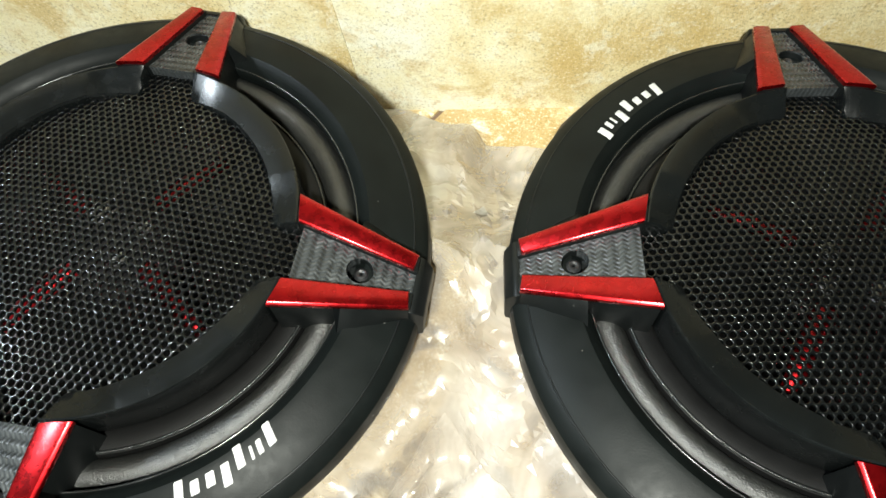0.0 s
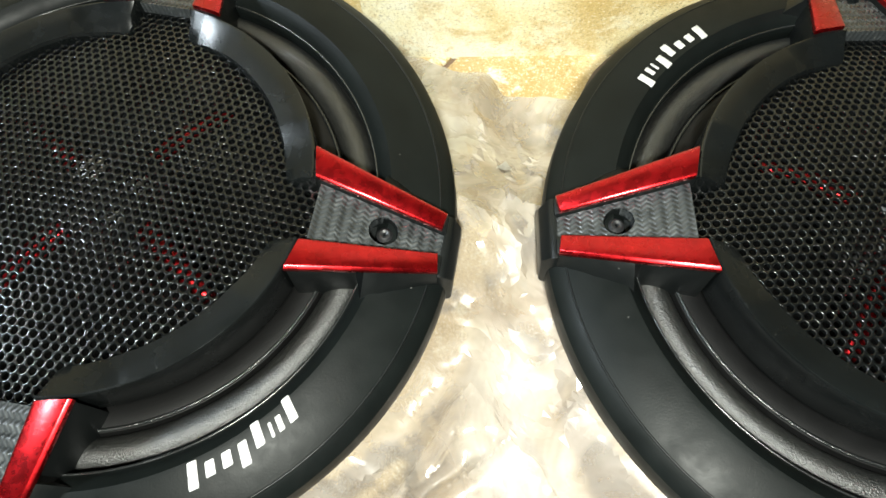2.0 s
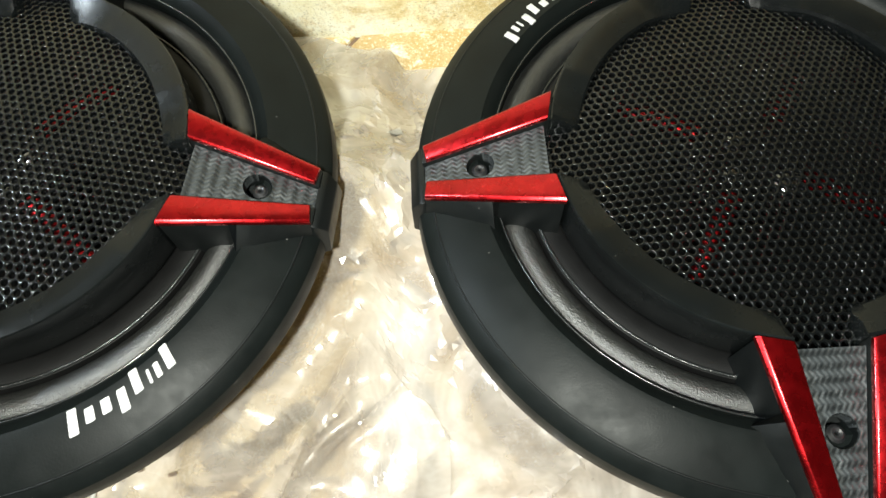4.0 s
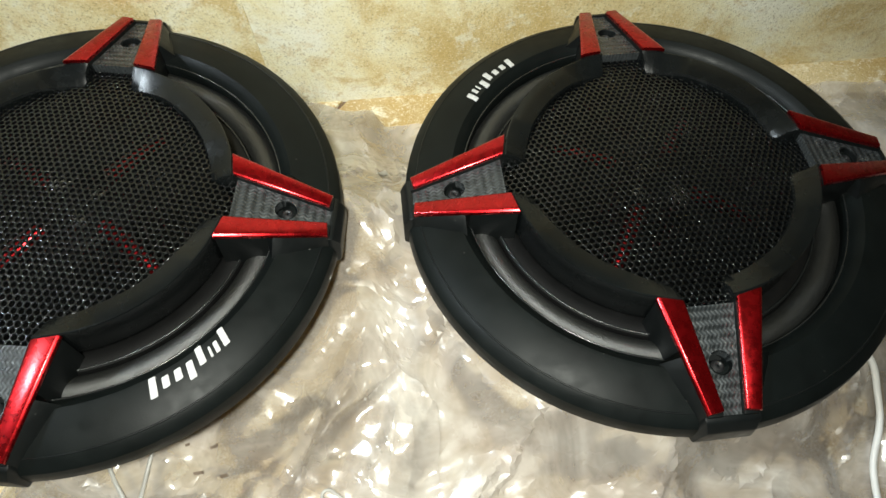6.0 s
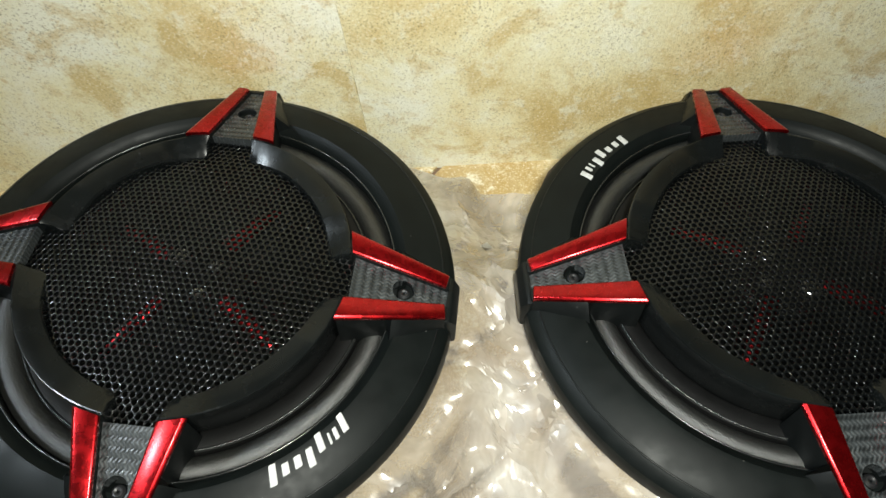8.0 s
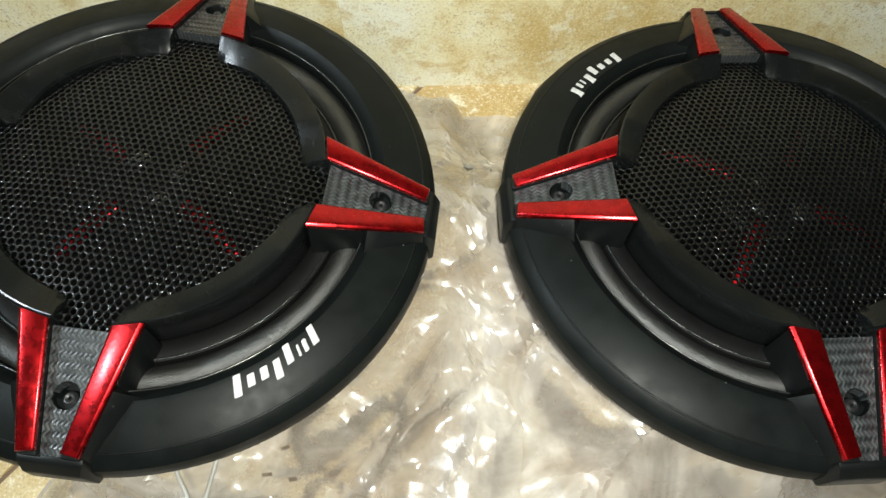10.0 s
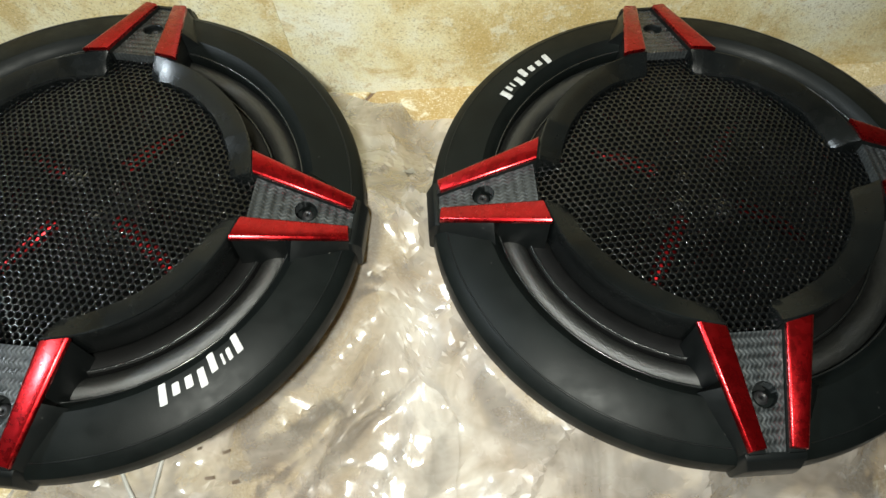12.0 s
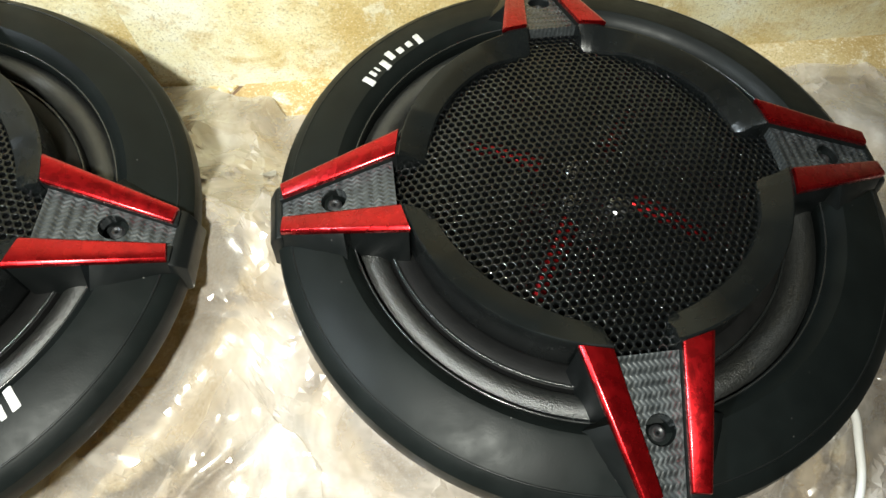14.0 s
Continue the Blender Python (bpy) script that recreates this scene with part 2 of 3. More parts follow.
def arm_body():
    """A wedge across the ring and flange with a sunk trough between its two rails and a foot over the rim."""
    rows = []
    for r in (0.0562, 0.0600, 0.0660, 0.0732, 0.0742, 0.0780, 0.0830, 0.0890, 0.0934):
        top, low = strip_z(r) - 0.0010, -0.0120 if r < 0.0735 else flange_z(max(r, 0.0785)) - 0.0014
        wo, wi = outer_w(r) - 0.0003, inner_w(r)
        flare = 0.0004 if r < 0.0735 else lerp(0.0066, 0.0014, (r - 0.0740) / (0.0934 - 0.0740))
        trough = plate_z(r) - 0.0098
        rows.append([(r, -wo - flare, low), (r, -wo, top), (r, -wi, top), (r, -wi, trough), (r, wi, trough), (r, wi, top), (r, wo, top), (r, wo + flare, low), (r, wi + 0.0010, -0.0160), (r, -wi - 0.0010, -0.0160)])
    bm = bevel(loft(rows), 0.0005, 2, 35)
    foot = [(0.0928, 0.0092, 0.0108, -0.0030), (0.0948, 0.0090, 0.0108, -0.0036), (0.0972, 0.0080, 0.0100, -0.0076)]
    other = bevel(loft([[(r, -low, -0.0170), (r, -top, z), (r, top, z), (r, low, -0.0170)] for r, top, low, z in foot]), 0.0007, 2, 20)
    spare = bpy.data.meshes.new("spare")
    other.to_mesh(spare)
    other.free()
    bm.from_mesh(spare)
    bpy.data.meshes.remove(spare)
    return bm


def arm_plate():
    """The thin plate in the trough, with a round screw hole through it."""
    r0, r1, hole, at, count = 0.0588, 0.0932, 0.0039, 0.0770, 24
    bm = bmesh.new()
    loops = {}
    for lift in (0.0, -0.0040):
        ring, edge = [], []
        for i in range(count):
            a = 2 * math.pi * (i + 0.5) / count
            c, s = math.cos(a), math.sin(a)
            ring.append(bm.verts.new((at + hole * c, hole * s, plate_z(at + hole * c) + lift)))
            far = 1.0
            for _ in range(30):            # walk out to the plate's slanting edge
                r = min(max(at + far * c * 0.001, r0), r1)
                far += 0.6
                if at + far * c * 0.001 > r1 or at + far * c * 0.001 < r0 or abs(far * s * 0.001) > inner_w(r) - 0.0002:
                    break
            r = min(max(at + far * c * 0.001, r0), r1)
            w = inner_w(r) - 0.0002
            y = max(-w, min(w, far * s * 0.001))
            edge.append((r, y))
        for k, (rr, ww) in enumerate(((r1, 1), (r0, 1), (r0, -1), (r1, -1))):
            want = math.atan2(ww * inner_w(rr), rr - at) % (2 * math.pi)
            near = min(range(count), key=lambda i: abs((2 * math.pi * (i + 0.5) / count) - want))
            edge[near] = (rr, ww * (inner_w(rr) - 0.0002))
        loops[lift] = (ring, [bm.verts.new((r, y, plate_z(r) + lift)) for r, y in edge])
    (ring, edge), (ring_low, edge_low) = loops[0.0], loops[-0.0040]
    for i in range(count):
        k = (i + 1) % count
        bm.faces.new((ring[i], ring[k], edge[k], edge[i]))
        bm.faces.new((ring_low[i], edge_low[i], edge_low[k], ring_low[k]))
        bm.faces.new((ring[i], ring_low[i], ring_low[k], ring[k]))
        bm.faces.new((edge[i], edge[k], edge_low[k], edge_low[i]))
    return bm


def red_strip(side):
    """One of the two bevelled red strips of an arm; side is 1 or -1."""
    rows = []
    for f in (0.0, 1.0):
        ro, ri = lerp(R_IN, R_OUT, f), lerp(0.0578, 0.0922, f)
        wo, wi = side * outer_w(ro), side * inner_w(ri)
        zo, zi = strip_z(ro), strip_z(ri) + 0.0002
        rows.append([(ro, wo, zo - 0.0016), (ro, wo, zo), (lerp(ro, ri, 0.12), lerp(wo, wi, 0.12), zo + 0.0005), (lerp(ro, ri, 0.9), lerp(wo, wi, 0.9), zi + 0.0004), (ri, wi, zi), (ri, wi, zi - 0.0016)])
    return bevel(loft(rows), 0.00025, 2, 30)


def ring_segment():
    """A quarter of the raised ring round the mesh, with its ends drawn back along the arms."""
    rows = []
    first, last = 8.6, 81.4
    steps = 64
    for i in range(steps + 1):
        a = lerp(first, last, i / steps)
        near = min(a - first, last - a)
        pull = max(0.0, 1 - near / 1.6)
        ri = lerp(0.0492, 0.0566, pull ** 1.2)
        ro = max(0.0580, ri + 0.0004)
        top = lerp(0.0078, 0.0082, max(0.0, 1 - near / 12))
        c, s = math.cos(radians(a)), math.sin(radians(a))
        dip = lerp(lerp(0.0019, 0.0052, max(0.0, 1 - near / 20)), 0.0010, min(1.0, (ri - 0.0492) / 0.0070))
        section = [(ri, 0.0010), (ri, top - dip - 0.0009), (ri + 0.0005, top - dip), (lerp(ri, ro, 0.45), top - dip * 0.5), (ro - 0.0007, top), (ro - 0.0003, top - 0.0001), (ro, top - 0.0005), (ro + 0.0003, -0.0060), (ro - 0.0010, -0.0100), (ri + 0.0003, 0.0002)]
        rows.append([(r * c, r * s, z) for r, z in section])
    return loft(rows)


def grille_mesh():
    """Black sheet steel with staggered round holes, slightly domed."""
    pitch, hole = 0.00245, 0.00083
    verts, faces = [], []
    around = [(math.cos(radians(60 * k + 30)), math.sin(radians(60 * k + 30))) for k in range(6)]
    fine = [(math.cos(radians(30 * k + 30)), math.sin(radians(30 * k + 30))) for k in range(12)]
    cell = pitch / math.sqrt(3)

    def height(x, y):
        rr = math.hypot(x, y) / 0.0505
        return 0.0030 + 0.0042 * (1 - rr * rr)

    def inside(x, y):
        if math.hypot(x, y) < 0.0520:
            return True
        for k in range(4):
            c, s = math.cos(k * math.pi / 2), math.sin(k * math.pi / 2)
            u, v = x * c + y * s, -x * s + y * c
            if 0 < u < 0.0590 and abs(v) < 0.0102:
                return True
        return False

    knots = {}

    def knot(px, py):
        key = (round(px * 20000), round(py * 20000))
        for dx in (-1, 0, 1):
            for dy in (-1, 0, 1):
                if (key[0] + dx, key[1] + dy) in knots:
                    return knots[(key[0] + dx, key[1] + dy)]
        knots[key] = len(verts)
        verts.append((px, py, height(px, py) + 0.00014))
        return knots[key]

    rows = int(0.06 / (pitch * 0.866)) + 1
    for j in range(-rows, rows + 1):
        for i in range(-28, 29):
            x, y = (i + 0.5 * (j % 2)) * pitch, j * pitch * 0.8660254
            if not inside(x, y):
                continue
            rim = [knot(x + cell * c, y + cell * s) for c, s in around]
            base = len(verts)
            for size, lift in ((hole * 1.26, 0.00010), (hole * 1.10, 0.00000), (hole, -0.00028), (hole * 0.97, -0.0009)):
                for c, s in fine:
                    px, py = x + size * c, y + size * s
                    verts.append((px, py, height(px, py) + lift))
            for k in range(6):
                m = (k + 1) % 6
                faces.append((rim[k], rim[m], base + 2 * m, base + 2 * k + 1, base + 2 * k))
            for k in range(12):
                m = (k + 1) % 12
                for ring in (base, base + 12, base + 24):
                    faces.append((ring + k, ring + m, ring + 12 + m, ring + 12 + k))
    return verts, [], faces


def strut(angle):
    """A red ridge of the tweeter bridge under the mesh."""
    rows = []
    for r, w, z in ((0.0150, 0.0022, -0.0026), (0.022, 0.0023, -0.0030), (0.032, 0.0020, -0.0050), (0.041, 0.0013, -0.0088)):
        rows.append([(r, 1.5 * w * math.cos(a), z + 1.2 * w * (math.sin(a) - 1) + 0.0008) for a in [math.pi * k / 6 for k in range(7)]])
    bm = loft(rows)
    bmesh.ops.rotate(bm, verts=bm.verts, matrix=Matrix.Rotation(radians(angle), 3, "Z"))
    return bm


def dome(x, y, z, radius, height):
    bm = turned([(radius * 1.15, z - 0.002)] + [(max(radius * math.cos(a), 0.0001), z + height * math.sin(a)) for a in [i * math.pi / 16 for i in range(9)]], closed=False, steps=32)
    bmesh.ops.translate(bm, verts=bm.verts, vec=(x, y, 0))
    return bm


def logo():
    """Eight slanting white bars of the print's size along the flange."""
    bm = bmesh.new()
    shapes = [(0.0036, -0.0012, 0.0050), (0.0036, 0.0, 0.0036), (0.0037, 0.0, 0.0036), (0.0036, -0.0020, 0.0036), (0.0036, 0.0, 0.0056), (0.0015, 0.0, 0.0036), (0.0025, 0.0, 0.0037), (0.0036, 0.0, 0.0057)]
    total = sum(w + 0.0006 for w, _, _ in shapes)
    x, mid = -total / 2, radians(-46.8)
    for w, lo, hi in shapes:
        low, high = [], []
        for px, py in ((x, lo), (x + w * 0.72, lo), (x + w * 0.72, hi), (x, hi)):
            px += 0.28 * py
            r = 0.0829 - py
            a = mid + px / 0.0815
            p = (r * math.cos(a), r * math.sin(a))
            low.append(bm.verts.new((*p, flange_z(r) - 0.0002)))
            high.append(bm.verts.new((*p, flange_z(r) + 0.00015)))
        bm.faces.new(high)
        for i in range(4):
            k = (i + 1) % 4
            bm.faces.new((low[i], low[k], high[k], high[i]))
        x += w + 0.0006
    return bevel(bm, 0.0005, 2, 60)


def speaker():
    ob = new("car_speaker")
    tagged(ob, "round black car speaker with a perforated grille and red strips, lying face up", "speaker", "pair of car speakers")
    part("flange", turned([(0.0740, -0.0130), (0.0731, -0.0085), (0.0732, -0.0070), (0.0736, -0.0062), (0.0744, -0.0050), (0.0753, -0.0040), (0.0764, -0.0031), (0.0776, flange_z(0.0776) - 0.0003), (0.0792, flange_z(0.0792)), (0.0908, flange_z(0.0908)), (0.0916, -0.0064), (0.0942, -0.0080), (0.0954, -0.0094), (0.0959, -0.0115), (0.0962, -0.0155), (0.0954, -0.0182), (0.0900, -0.0182), (0.0780, -0.0165), (0.0750, -0.0165), (0.0740, -0.0140)], steps=160),
         MATTE, ob, "matte black outer ring", True, 25)
    part("surround", turned([(0.0750, -0.0140)] + [(0.0690 + 0.0048 * math.cos(a), -0.0138 + 0.0052 * math.sin(a)) for a in [i * math.pi / 14 for i in range(15)]] + [(0.0640, -0.0150), (0.0640, -0.0162), (0.0750, -0.0162)]),
         RUBBER, ob, "grey rubber surround roll", True, 50)
    part("seam", turned([(0.0632 + 0.0005 * math.cos(i * math.pi / 4), -0.0097 + 0.0005 * math.sin(i * math.pi / 4)) for i in range(8)]), SEAM, ob, "", True, 80)
    for name, r, z, coat in (("edge_bead", 0.0912, -0.0063, SATIN), ("lip_bead", 0.0735, -0.0061, BEAD), ("groove_bead", 0.0736, -0.0126, BEAD)):
        part(name, turned([(r + 0.00035 * math.cos(i * math.pi / 4), z + 0.00035 * math.sin(i * math.pi / 4)) for i in range(8)], steps=160), coat, ob, "", True, 80)
    part("cone", turned([(0.0646, -0.0135), (0.0638, -0.0102), (0.0628, -0.0100), (0.0580, -0.0092), (0.0560, -0.0110), (0.0540, -0.0150), (0.0400, -0.0200), (0.0180, -0.0290), (0.0005, -0.0310), (0.0005, -0.0320), (0.0180, -0.0300), (0.0400, -0.0210), (0.0648, -0.0160)]), DEEP, ob, "black speaker cone", True, 60)
    part("basket", turned([(0.0900, -0.0180), (0.0760, -0.0190), (0.0700, -0.0300), (0.0480, -0.0460), (0.0460, -0.0480), (0.0440, -0.0440), (0.0660, -0.0280), (0.0740, -0.0150)]), STEEL_BLACK, ob, "black pressed steel basket", True, 30)
    part("magnet", bevel(turned([(0.0005, -0.0450), (0.0420, -0.0450), (0.0420, -0.0640), (0.0380, -0.0670), (0.0005, -0.0670)], steps=64), 0.0008, 2, 40), FERRITE, ob, "round ferrite magnet", True, 30)
    part("grille_mesh", grille_mesh(), STEEL_BLACK_MESH, ob, "black perforated steel grille", True, 60)
    hub = part("tweeter_hub", turned([(0.0190, -0.0120), (0.0183, -0.0070), (0.0165, -0.0055), (0.0005, -0.0055), (0.0005, -0.0300), (0.0100, -0.0300)], steps=48), DEEP, ob, "", True, 30)
    for x, y, r in ((-0.0095, 0.0080, 0.0056), (0.0055, 0.0050, 0.0036), (0.0020, -0.0065, 0.0036)):
        part("tweeter_dome", dome(x, y, -0.0055, r, r * 0.5), SILVER, hub, "small silver tweeter dome", True, 60)
    for k in range(4):
        part("strut", strut((58, 150, 232, 325)[k]), RED, ob, "red strut seen through the grille", True, 40)
    for k in range(4):
        turn = Matrix.Rotation(k * math.pi / 2, 4, "Z")
        seg = part("ring_segment", ring_segment(), RING, ob, "", True, 28)
        seg.matrix_basis = turn
        arm = part("arm", arm_body(), SATIN, ob, "black arm with a foot over the rim", True, 30)
        arm.matrix_basis = turn
        part("plate", arm_plate(), WEAVE, arm, "carbon-look plate with a screw hole", True, 30)
        part("screw_well", turned([(0.0041, 0.0000), (0.0039, -0.0002), (0.0036, -0.0058), (0.0003, -0.0060), (0.0003, -0.0066), (0.0041, -0.0064)], steps=24), SATIN, arm, "", True, 40).matrix_basis = Matrix.Translation((0.0770, 0, plate_z(0.0770) - 0.0004)) @ Matrix.Rotation(math.atan(0.0099 / 0.0371), 4, "Y")
        part("screw", bevel(turned([(0.0004, -0.0012), (0.0014, -0.0008), (0.0022, -0.0016), (0.0024, -0.0050), (0.0004, -0.0050)], closed=True, steps=20), 0.0002, 1, 60), STEEL_BLACK, arm, "black steel screw", True, 30).location = (0.0771, 0, -0.0008)
        for side in (1, -1):
            part("red_strip", red_strip(side), RED, arm, "shiny red metallic strip", True, 30)
    part("logo", logo(), INK, ob, "white printed lettering drawn as bars")
    for y in (-0.006, 0.006):
        part("terminal", bevel(box(0.040, y - 0.0025, -0.0420, 0.078, y + 0.0025, -0.0405), 0.0003, 1), CHROME, ob, "metal terminal tab")
    return ob


def leaning(x, y, z, sx, sy, turn):
    """A pose whose up axis stands on a plane that rises by sx along x and sy along y."""
    up = Vector((-sx, -sy, 1)).normalized()
    return Matrix.Translation((x, y, z)) @ Vector((0, 0, 1)).rotation_difference(up).to_matrix().to_4x4() @ Matrix.Rotation(radians(turn), 4, "Z")


LEFT = leaning(-0.1003, -0.0007, 0.0822, -0.0854, -0.0547, -7.34)
RIGHT = leaning(0.1149, -0.0045, 0.0710, -0.0258, -0.0916, 181.39)


def make_mesh_steel():
    n = Nodes("painted_grille_steel")
    n.set(Base_Color=n.ramp(n.noise(90, 5), [(0.3, (0.0016, 0.0019, 0.002)), (0.7, (0.003, 0.0035, 0.0037))]), Roughness=n.ramp(n.noise(400, 4), [(0.3, grey(0.12)), (0.7, grey(0.20))]), Normal=n.bump(n.noise(500, 4), 0.25, 0.0004))
    n.shader.inputs["Specular IOR Level"].default_value = 0.40
    return n.material


STEEL_BLACK_MESH = make_mesh_steel()

# ---- the room ----
WALL_Y = 0.0990


def structure(name, bm, material, label):
    ob = part(name, bm, material, None)
    return tagged(ob, label, "", "", "structure")


wall_north = structure("wall_north", box(-1.6, WALL_Y + 0.004, -0.05, 1.6, WALL_Y + 0.1, 2.5), JOINT_FILL, "cream and ochre mottled tiled wall")
# Added, unseen walls and ceiling that close the room and dim its reflections.
structure("wall_west", box(-1.7, -2.0, -0.05, -1.6, WALL_Y + 0.1, 2.5), PAINT, "unseen plain wall, kept dark to cut reflections")
structure("wall_east", box(1.6, -2.0, -0.05, 1.7, WALL_Y + 0.1, 2.5), PAINT, "unseen plain wall, kept dark to cut reflections")
structure("wall_south", box(-1.7, -2.1, -0.05, 1.7, -2.0, 2.5), PAINT, "unseen plain wall, kept dark to cut reflections")
structure("ceiling", box(-1.7, -2.1, 2.5, 1.7, WALL_Y + 0.1, 2.6), CEILING, "unseen plain ceiling, kept dark to cut reflections")
floor = structure("floor", box(-1.6, -2.0, -0.05, 1.6, WALL_Y, -0.0012), GROUT, "tan tiled floor with dark joints")

speaker_left = speaker()
speaker_left.matrix_world = LEFT
speaker_right = copy_thing(speaker_left, RIGHT)
speaker_left["label"] = "round black car speaker with red strips lying on clear plastic"
speaker_right["label"] = "round black car speaker with red strips, beside a white cable"


def basket_ear(first, last):
    """A flat ear of the pressed basket that stands out under the flange."""
    rows = []
    for i in range(13):
        a = radians(lerp(first, last, i / 12))
        far = lerp(0.0962, 0.0992, min(1.0, i / 4)) if i < 9 else lerp(0.0992, 0.0940, (i - 8) / 4)
        rows.append([(r * math.cos(a), r * math.sin(a), z) for r, z in ((0.0900, -0.0186), (far, -0.0186), (far, -0.0170), (0.0900, -0.0170))])
    return bevel(loft(rows), 0.0003, 1, 40)


BROWN = make_plain("brown_primed_steel", (0.05, 0.032, 0.02), 0.5, 200)
part("basket_ear", basket_ear(-30.5, -60), BROWN, speaker_right, "brown edge of the basket under the flange", True, 30)


# ---- the plastic bag ----
TOP_EDGE = ((-0.40, 0.094), (-0.060, 0.094), (-0.034, 0.0955), (-0.026, 0.0940), (-0.009, 0.0885), (0.003, 0.0865), (0.008, 0.0780), (0.018, 0.0735), (0.036, 0.0710), (0.055, 0.074), (0.12, 0.082), (0.20, 0.082), (0.26, 0.0755), (0.45, 0.070))


def top_edge(x):
    for (x0, y0), (x1, y1) in zip(TOP_EDGE, TOP_EDGE[1:]):
        if x <= x1:
            return lerp(y0, y1, (x - x0) / (x1 - x0))
    return TOP_EDGE[-1][1]


def left_edge(y):
    return -0.1600 + 0.004 * math.sin(y * 60) + (0.35 * (y + 0.090) if y < -0.090 else -0.10 * (y + 0.090))


def facet(x, y, scale, seed):
    """Random heights on a lattice of triangles, joined by flat facets."""
    u, v = x * scale - y * scale * 0.577, y * scale * 1.155
    i, j = math.floor(u), math.floor(v)
    f, g = u - i, v - j

    def knot(a, b):
        return noise.cell(Vector((a + 0.5, b + 0.5, seed)))

    if f + g < 1:
        k = knot(i, j)
        return k + f * (knot(i + 1, j) - k) + g * (knot(i, j + 1) - k)
    k = knot(i + 1, j + 1)
    return k + (1 - f) * (knot(i, j + 1) - k) + (1 - g) * (knot(i + 1, j) - k)


def film_height(x, y):
    warp = noise.noise_vector(Vector((x * 16, y * 16, 3.1))) * 0.016
    fine = noise.noise_vector(Vector((x * 60, y * 60, 8.1))) * 0.0018
    px, py = x + warp.x + fine.x, y + warp.y + fine.y
    h = 0.0185 + 0.004 * noise.noise(Vector((x * 11, y * 11, 5.0)))
    gap = math.exp(-((x - 0.004) / 0.065) ** 2)
    h += gap * 0.018 * math.exp(-((y + 0.025) / 0.050) ** 2)
    for m in (LEFT, RIGHT):                       # drawn up along the rims
        d = math.hypot(x - m.translation.x, y - m.translation.y)
        h += 0.020 * math.exp(-((d - 0.093) / 0.016) ** 2) * max(0.0, min(1.0, (0.05 - y) / 0.05)) * max(0.0, min(1.0, (y + 0.12) / 0.04))
    h -= math.log1p(math.exp((h - 0.045) * 200)) / 200
    h += 0.0085 * facet(px, py * 0.75, 19, 1.5) + 0.0046 * facet(py * 0.8, px, 41, 4.5) + 0.0024 * facet(px * 0.9, py, 84, 7.5) + 0.0008 * facet(py, px * 0.7, 170, 3.5)
    for k, scale in ((11.3, 15), (23.7, 24), (35.1, 38)):   # sharp folds that run across the film
        keep = max(0.0, noise.noise(Vector((x * 24, y * 24, k + 5))) + 0.25)
        h += 0.0052 * keep * math.exp(-abs(noise.noise(Vector((px * scale, py * scale * 0.8, k)))) / 0.035)
    for m in (LEFT, RIGHT):                       # pressed flat under the magnets
        d = math.hypot(x - m.translation.x, y - m.translation.y)
        base = m.translation.z - 0.0690
        f = max(0.0, min(1.0, (d - 0.046) / 0.032))
        h = lerp(base - 0.002, h, f * f * (3 - 2 * f))
    fall = min(1.0, max(0.0, (top_edge(x) - y) / 0.030))
    h = lerp(0.0075 + 0.0050 * facet(px * 1.5, py * 0.45, 48, 2.5) + 0.0015 * facet(px, py, 90, 2.5), h, fall)
    side = min(1.0, max(0.0, (x - left_edge(y)) / 0.025))
    return max(0.0015, min(lerp(0.002, h, side), 0.0545))


def plastic_bag():
    """One sheet of creased film, with a doubled flap folded over it in the gap."""
    across, along = 300, 230
    dice = random.Random(11)
    verts, faces = [], []
    for j in range(along + 1):
        for i in range(across + 1):
            f, g = i / across, j / along
            if 0 < i < across and 0 < j < along:
                f += dice.uniform(-0.3, 0.3) / across
                g += dice.uniform(-0.3, 0.3) / along
            y0 = lerp(-0.34, 0.09, g)
            x = lerp(left_edge(y0), 0.40, f)
            y = lerp(-0.34, top_edge(x), g)
            verts.append((x, y, film_height(x, y)))
    for j in range(along):
        for i in range(across):
            a = j * (across + 1) + i
            p, q, r, t = a, a + 1, a + across + 2, a + across + 1
            if dice.random() < 0.5:
                faces += [(p, q, r), (p, r, t)]
            else:
                faces += [(p, q, t), (q, r, t)]
    bag = new("plastic_bag")
    tagged(bag, "crumpled clear plastic bag spread on the floor under the speakers", "plastic bag")
    part("film", (verts, [], faces), FILM, bag, "", True, 17)
    top, right, low, left = (-0.002, -0.044), (0.024, -0.076), (0.020, -0.128), (-0.038, -0.096)
    verts, faces, count = [], [], 60
    for j in range(count + 1):
        for i in range(count + 1):
            f, g = i / count, j / count
            x = lerp(lerp(top[0], right[0], f), lerp(left[0], low[0], f), g)
            y = lerp(lerp(top[1], right[1], f), lerp(left[1], low[1], f), g)
            x += 0.004 * noise.noise(Vector((x * 70, y * 70, 1.3)))
            y += 0.004 * noise.noise(Vector((x * 70, y * 70, 9.3)))
            rise = min(1.0, 5 * min(f, 1 - f, g, 1 - g))
            verts.append((x, y, film_height(x, y) + 0.0008 + rise * (0.0012 + 0.0050 * max(0.0, facet(x + y * 0.4, y, 45, 12.5)))))
    for j in range(count):
        for i in range(count):
            a = j * (count + 1) + i
            faces.append((a, a + count + 1, a + count + 2, a + 1))
    part("flap", (verts, [], faces), FILM, bag, "doubled flap of the clear film", True, 17)
    return bag


bag = plastic_bag()


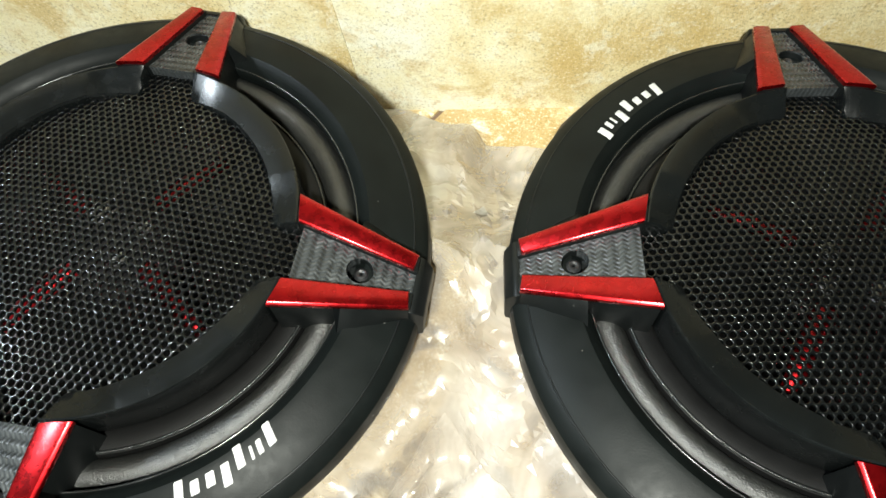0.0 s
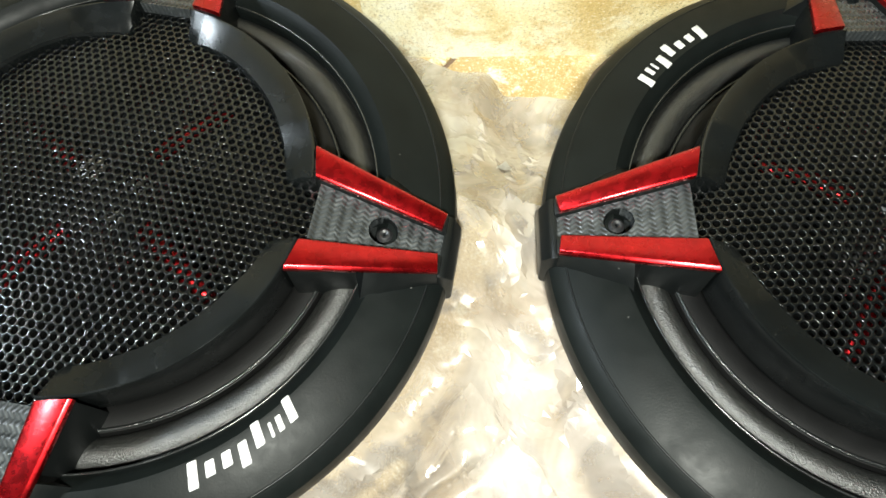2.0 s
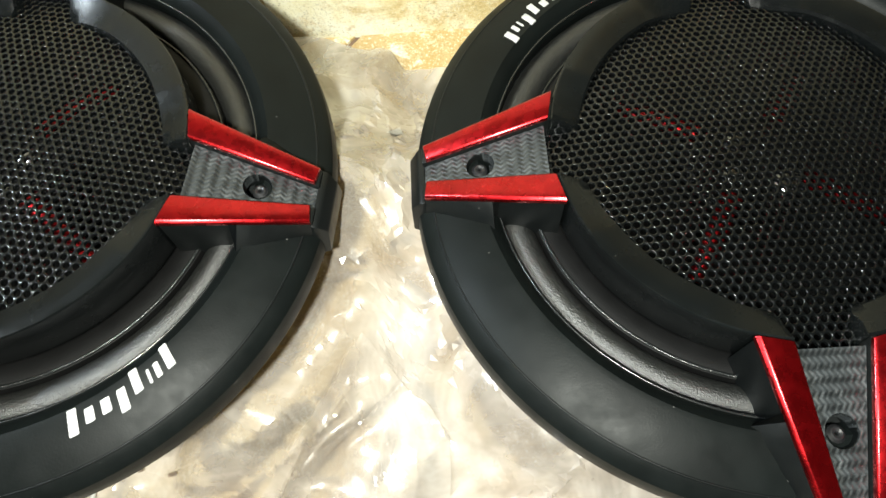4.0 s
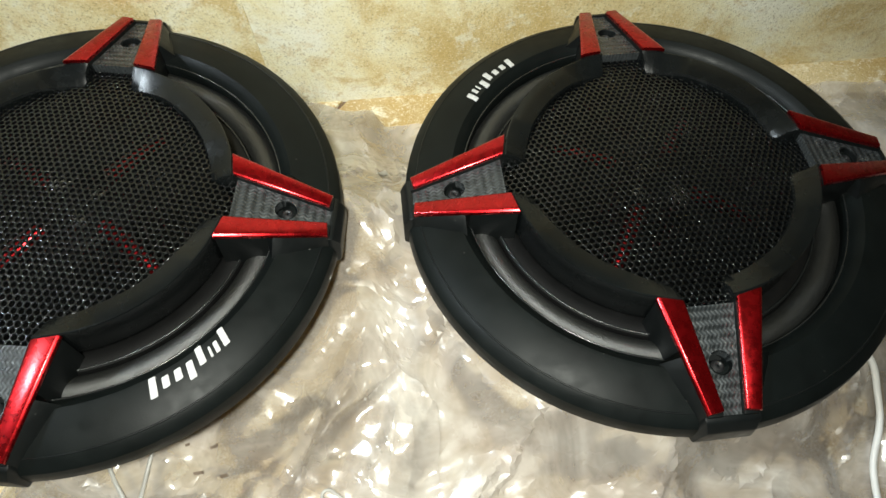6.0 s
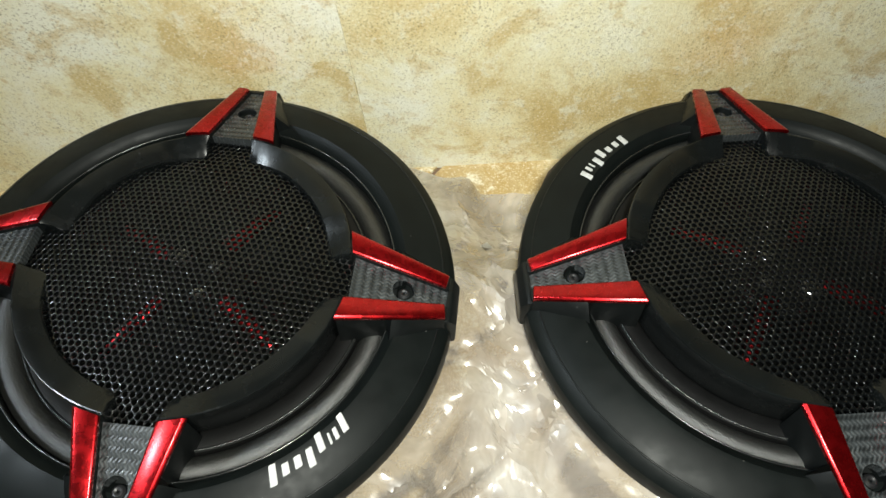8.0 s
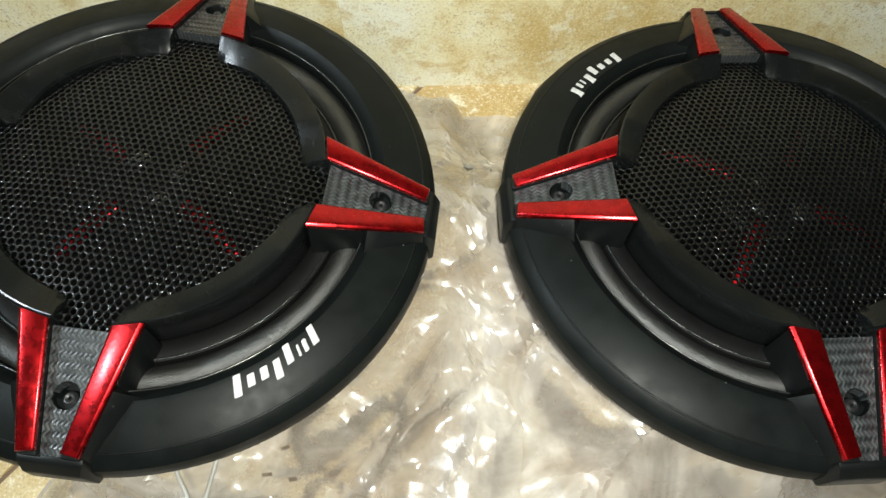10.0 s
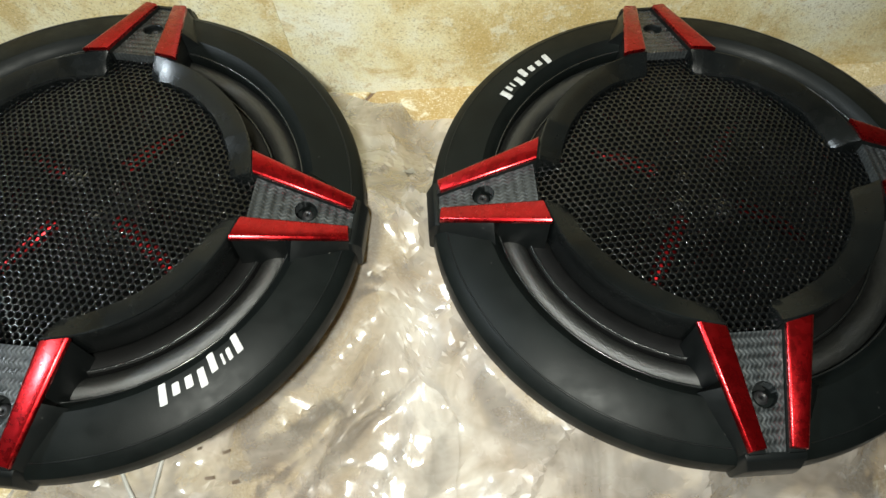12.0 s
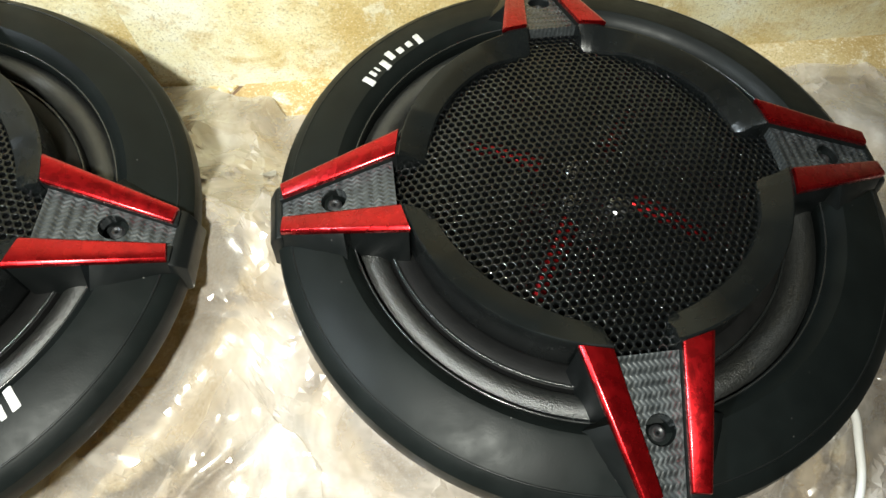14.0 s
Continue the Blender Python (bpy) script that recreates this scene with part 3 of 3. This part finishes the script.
def print_bar(x, y, length, width, turn, material):
    """A small flat bar of print that lies on the film."""
    c, s = math.cos(radians(turn)), math.sin(radians(turn))
    bm = bmesh.new()
    rows = []
    for i in range(5):
        u = (i / 4 - 0.5) * length
        rows.append([bm.verts.new((x + u * c - v * s, y + u * s + v * c, film_height(x + u * c - v * s, y + u * s + v * c) + 0.0014)) for v in (-width / 2, width / 2)])
    for p, q in zip(rows, rows[1:]):
        bm.faces.new((p[0], q[0], q[1], p[1]))
    return part("print", bm, material, bag, "dark print, too small to read")


for x, y, length, turn in ((-0.0735, -0.0720, 0.004, 20), (-0.0755, -0.0815, 0.005, 10), (-0.0700, -0.0835, 0.003, 15), (-0.0600, -0.0850, 0.006, 12), (-0.0665, -0.0935, 0.006, 8), (-0.0580, -0.0950, 0.005, 10), (-0.0700, -0.1030, 0.004, 5), (-0.0610, -0.1050, 0.006, 8)):
    print_bar(x, y, length * 0.55, 0.0011, turn, DARK_INK)


RED_INK = make_plain("red_print", (0.45, 0.02, 0.04), 0.5, 200)
for x, y, length, width, turn in ((-0.0485, -0.1072, 0.0034, 0.0012, -50), (-0.0435, -0.1105, 0.0050, 0.0032, -25)):
    print_bar(x, y, length, width, turn, RED_INK)["label"] = "red printed mark on the film"

# A glint of the film painted as a white triangle, in the logo's ink.
mark, rows, count = bmesh.new(), [], 6
for i in range(count + 1):
    row = []
    for j in range(count + 1 - i):
        f, g = i / count, j / count
        x = 0.0092 * f + 0.0055 * g + 0.0112 * (1 - f - g)
        y = 0.0370 * f + 0.0290 * g + 0.0295 * (1 - f - g)
        row.append(mark.verts.new((x, y, film_height(x, y) + 0.0009)))
    rows.append(row)
for p, q in zip(rows, rows[1:]):
    for j in range(len(q)):
        mark.faces.new((p[j], p[j + 1], q[j]))
        if j + 1 < len(q):
            mark.faces.new((p[j + 1], q[j + 1], q[j]))
part("triangle_glint", mark, INK, bag, "small white triangular glint painted on the film")


# ---- cables ----
def cable(name, points, radius, material, label):
    curve = bpy.data.curves.new(name, "CURVE")
    curve.dimensions, curve.bevel_depth, curve.bevel_resolution = "3D", radius, 4
    spline = curve.splines.new("BEZIER")
    spline.bezier_points.add(len(points) - 1)
    for p, q in zip(spline.bezier_points, points):
        p.co, p.handle_left_type, p.handle_right_type = q, "AUTO", "AUTO"
    curve.materials.append(material)
    return tagged(new(name, curve), label, "cable")


def lying(x, y, lift):
    return (x, y, film_height(x, y) + lift)


cable("speaker_cable", [(0.1640, -0.0450, 0.046), (0.1760, -0.0590, 0.045), lying(0.1850, -0.0675, 0.003), lying(0.1900, -0.0722, 0.002), lying(0.1942, -0.0775, 0.002), lying(0.1962, -0.0850, 0.002), lying(0.1950, -0.0960, 0.002), lying(0.1900, -0.1150, 0.002), lying(0.1850, -0.1500, 0.002)], 0.0013, WHITE_PVC, "thin white cable leading out from under the speaker")
cable("speaker_cable", [(-0.0950, -0.0500, 0.030), (-0.1050, -0.0750, 0.026), lying(-0.1005, -0.0860, 0.002), lying(-0.0970, -0.0935, 0.001), lying(-0.0930, -0.1010, 0.001), lying(-0.0870, -0.1250, 0.001)], 0.0008, GREY_PVC, "thin grey cable lying on the clear plastic")
cable("speaker_cable", [(-0.0900, -0.0500, 0.030), (-0.0850, -0.0700, 0.026), lying(-0.0822, -0.0790, 0.002), lying(-0.0832, -0.0890, 0.001), lying(-0.0866, -0.1010, 0.001), lying(-0.0940, -0.1250, 0.001)], 0.0008, GREY_PVC, "thin grey cable lying on the clear plastic")


cable("wire_end", [lying(-0.0202, -0.1072, 0.0015), lying(-0.0209, -0.1050, 0.0030), lying(-0.0188, -0.1035, 0.0035), lying(-0.0152, -0.1056, 0.0025), lying(-0.0097, -0.1106, 0.0015), lying(-0.0030, -0.1160, 0.0010)], 0.0006, GREY_PVC, "bent end of a thin grey wire on the clear plastic")


# ---- floor tiles ----
def tile_mesh(size):
    bm = box(-size / 2, -size / 2, -0.010, size / 2, size / 2, 0)
    return bevel(bm, 0.0012, 2, 40)


TILE_SIZE, JOINT = 0.40, 0.0020
spot = Matrix.Translation((-0.1795, -0.0905, 0)) @ Matrix.Rotation(radians(48.6), 4, "Z")
ROOM = ((-1.6, -2.0), (1.6, WALL_Y))
whole = None
for i in range(-12, 13):
    for j in range(-12, 13):
        m = spot @ Matrix.Translation(((i + 0.35) * TILE_SIZE, (j + 0.5) * TILE_SIZE, 0))
        reach = TILE_SIZE * 0.708
        x, y = m.translation.x, m.translation.y
        (x0, y0), (x1, y1) = ROOM
        if x + reach < x0 or x - reach > x1 or y + reach < y0 or y - reach > y1:
            continue
        if x - reach > x0 and x + reach < x1 and y - reach > y0 and y + reach < y1:
            if whole is None:
                ob = part("tile", tile_mesh(TILE_SIZE - JOINT), TILE, floor)
                whole = ob.data
            else:
                ob = new("tile", whole)
                ob.parent = floor
            ob.matrix_basis = m
            continue
        bm = tile_mesh(TILE_SIZE - JOINT)               # a tile cut at the foot of a wall
        bm.transform(m)
        for place, normal in (((x0, 0, 0), (-1, 0, 0)), ((x1, 0, 0), (1, 0, 0)), ((0, y0, 0), (0, -1, 0)), ((0, y1, 0), (0, 1, 0))):
            cut = bmesh.ops.bisect_plane(bm, geom=bm.verts[:] + bm.edges[:] + bm.faces[:], plane_co=place, plane_no=normal, clear_outer=True)
            edges = [e for e in cut["geom_cut"] if isinstance(e, bmesh.types.BMEdge)]
            if edges:
                bmesh.ops.contextual_create(bm, geom=edges)
        if bm.faces:
            part("tile", bm, TILE, floor)
        else:
            bm.free()


# ---- wall tiles ----
WALL_TILE = (0.400, 0.600)
EDGE_X = -0.047                       # the joint that shows between the speakers


def wall_tile(x0, x1, z0, z1):
    return bevel(box(x0, WALL_Y, z0, x1, WALL_Y + 0.010, z1), 0.0001, 1, 40)


for i in range(-4, 5):
    x0, x1 = max(-1.6, EDGE_X + i * WALL_TILE[0]), min(1.6, EDGE_X + (i + 1) * WALL_TILE[0])
    for j in range(5):
        z0, z1 = j * WALL_TILE[1] - (0.0040 if j == 0 else 0), min(2.5, (j + 1) * WALL_TILE[1])
        if x1 - x0 > 0.01 and z1 - z0 > 0.01:
            part("wall_tile", wall_tile(x0 + 0.00002, x1 - 0.00002, z0 + 0.00002, z1 - 0.00002), WALL, wall_north)
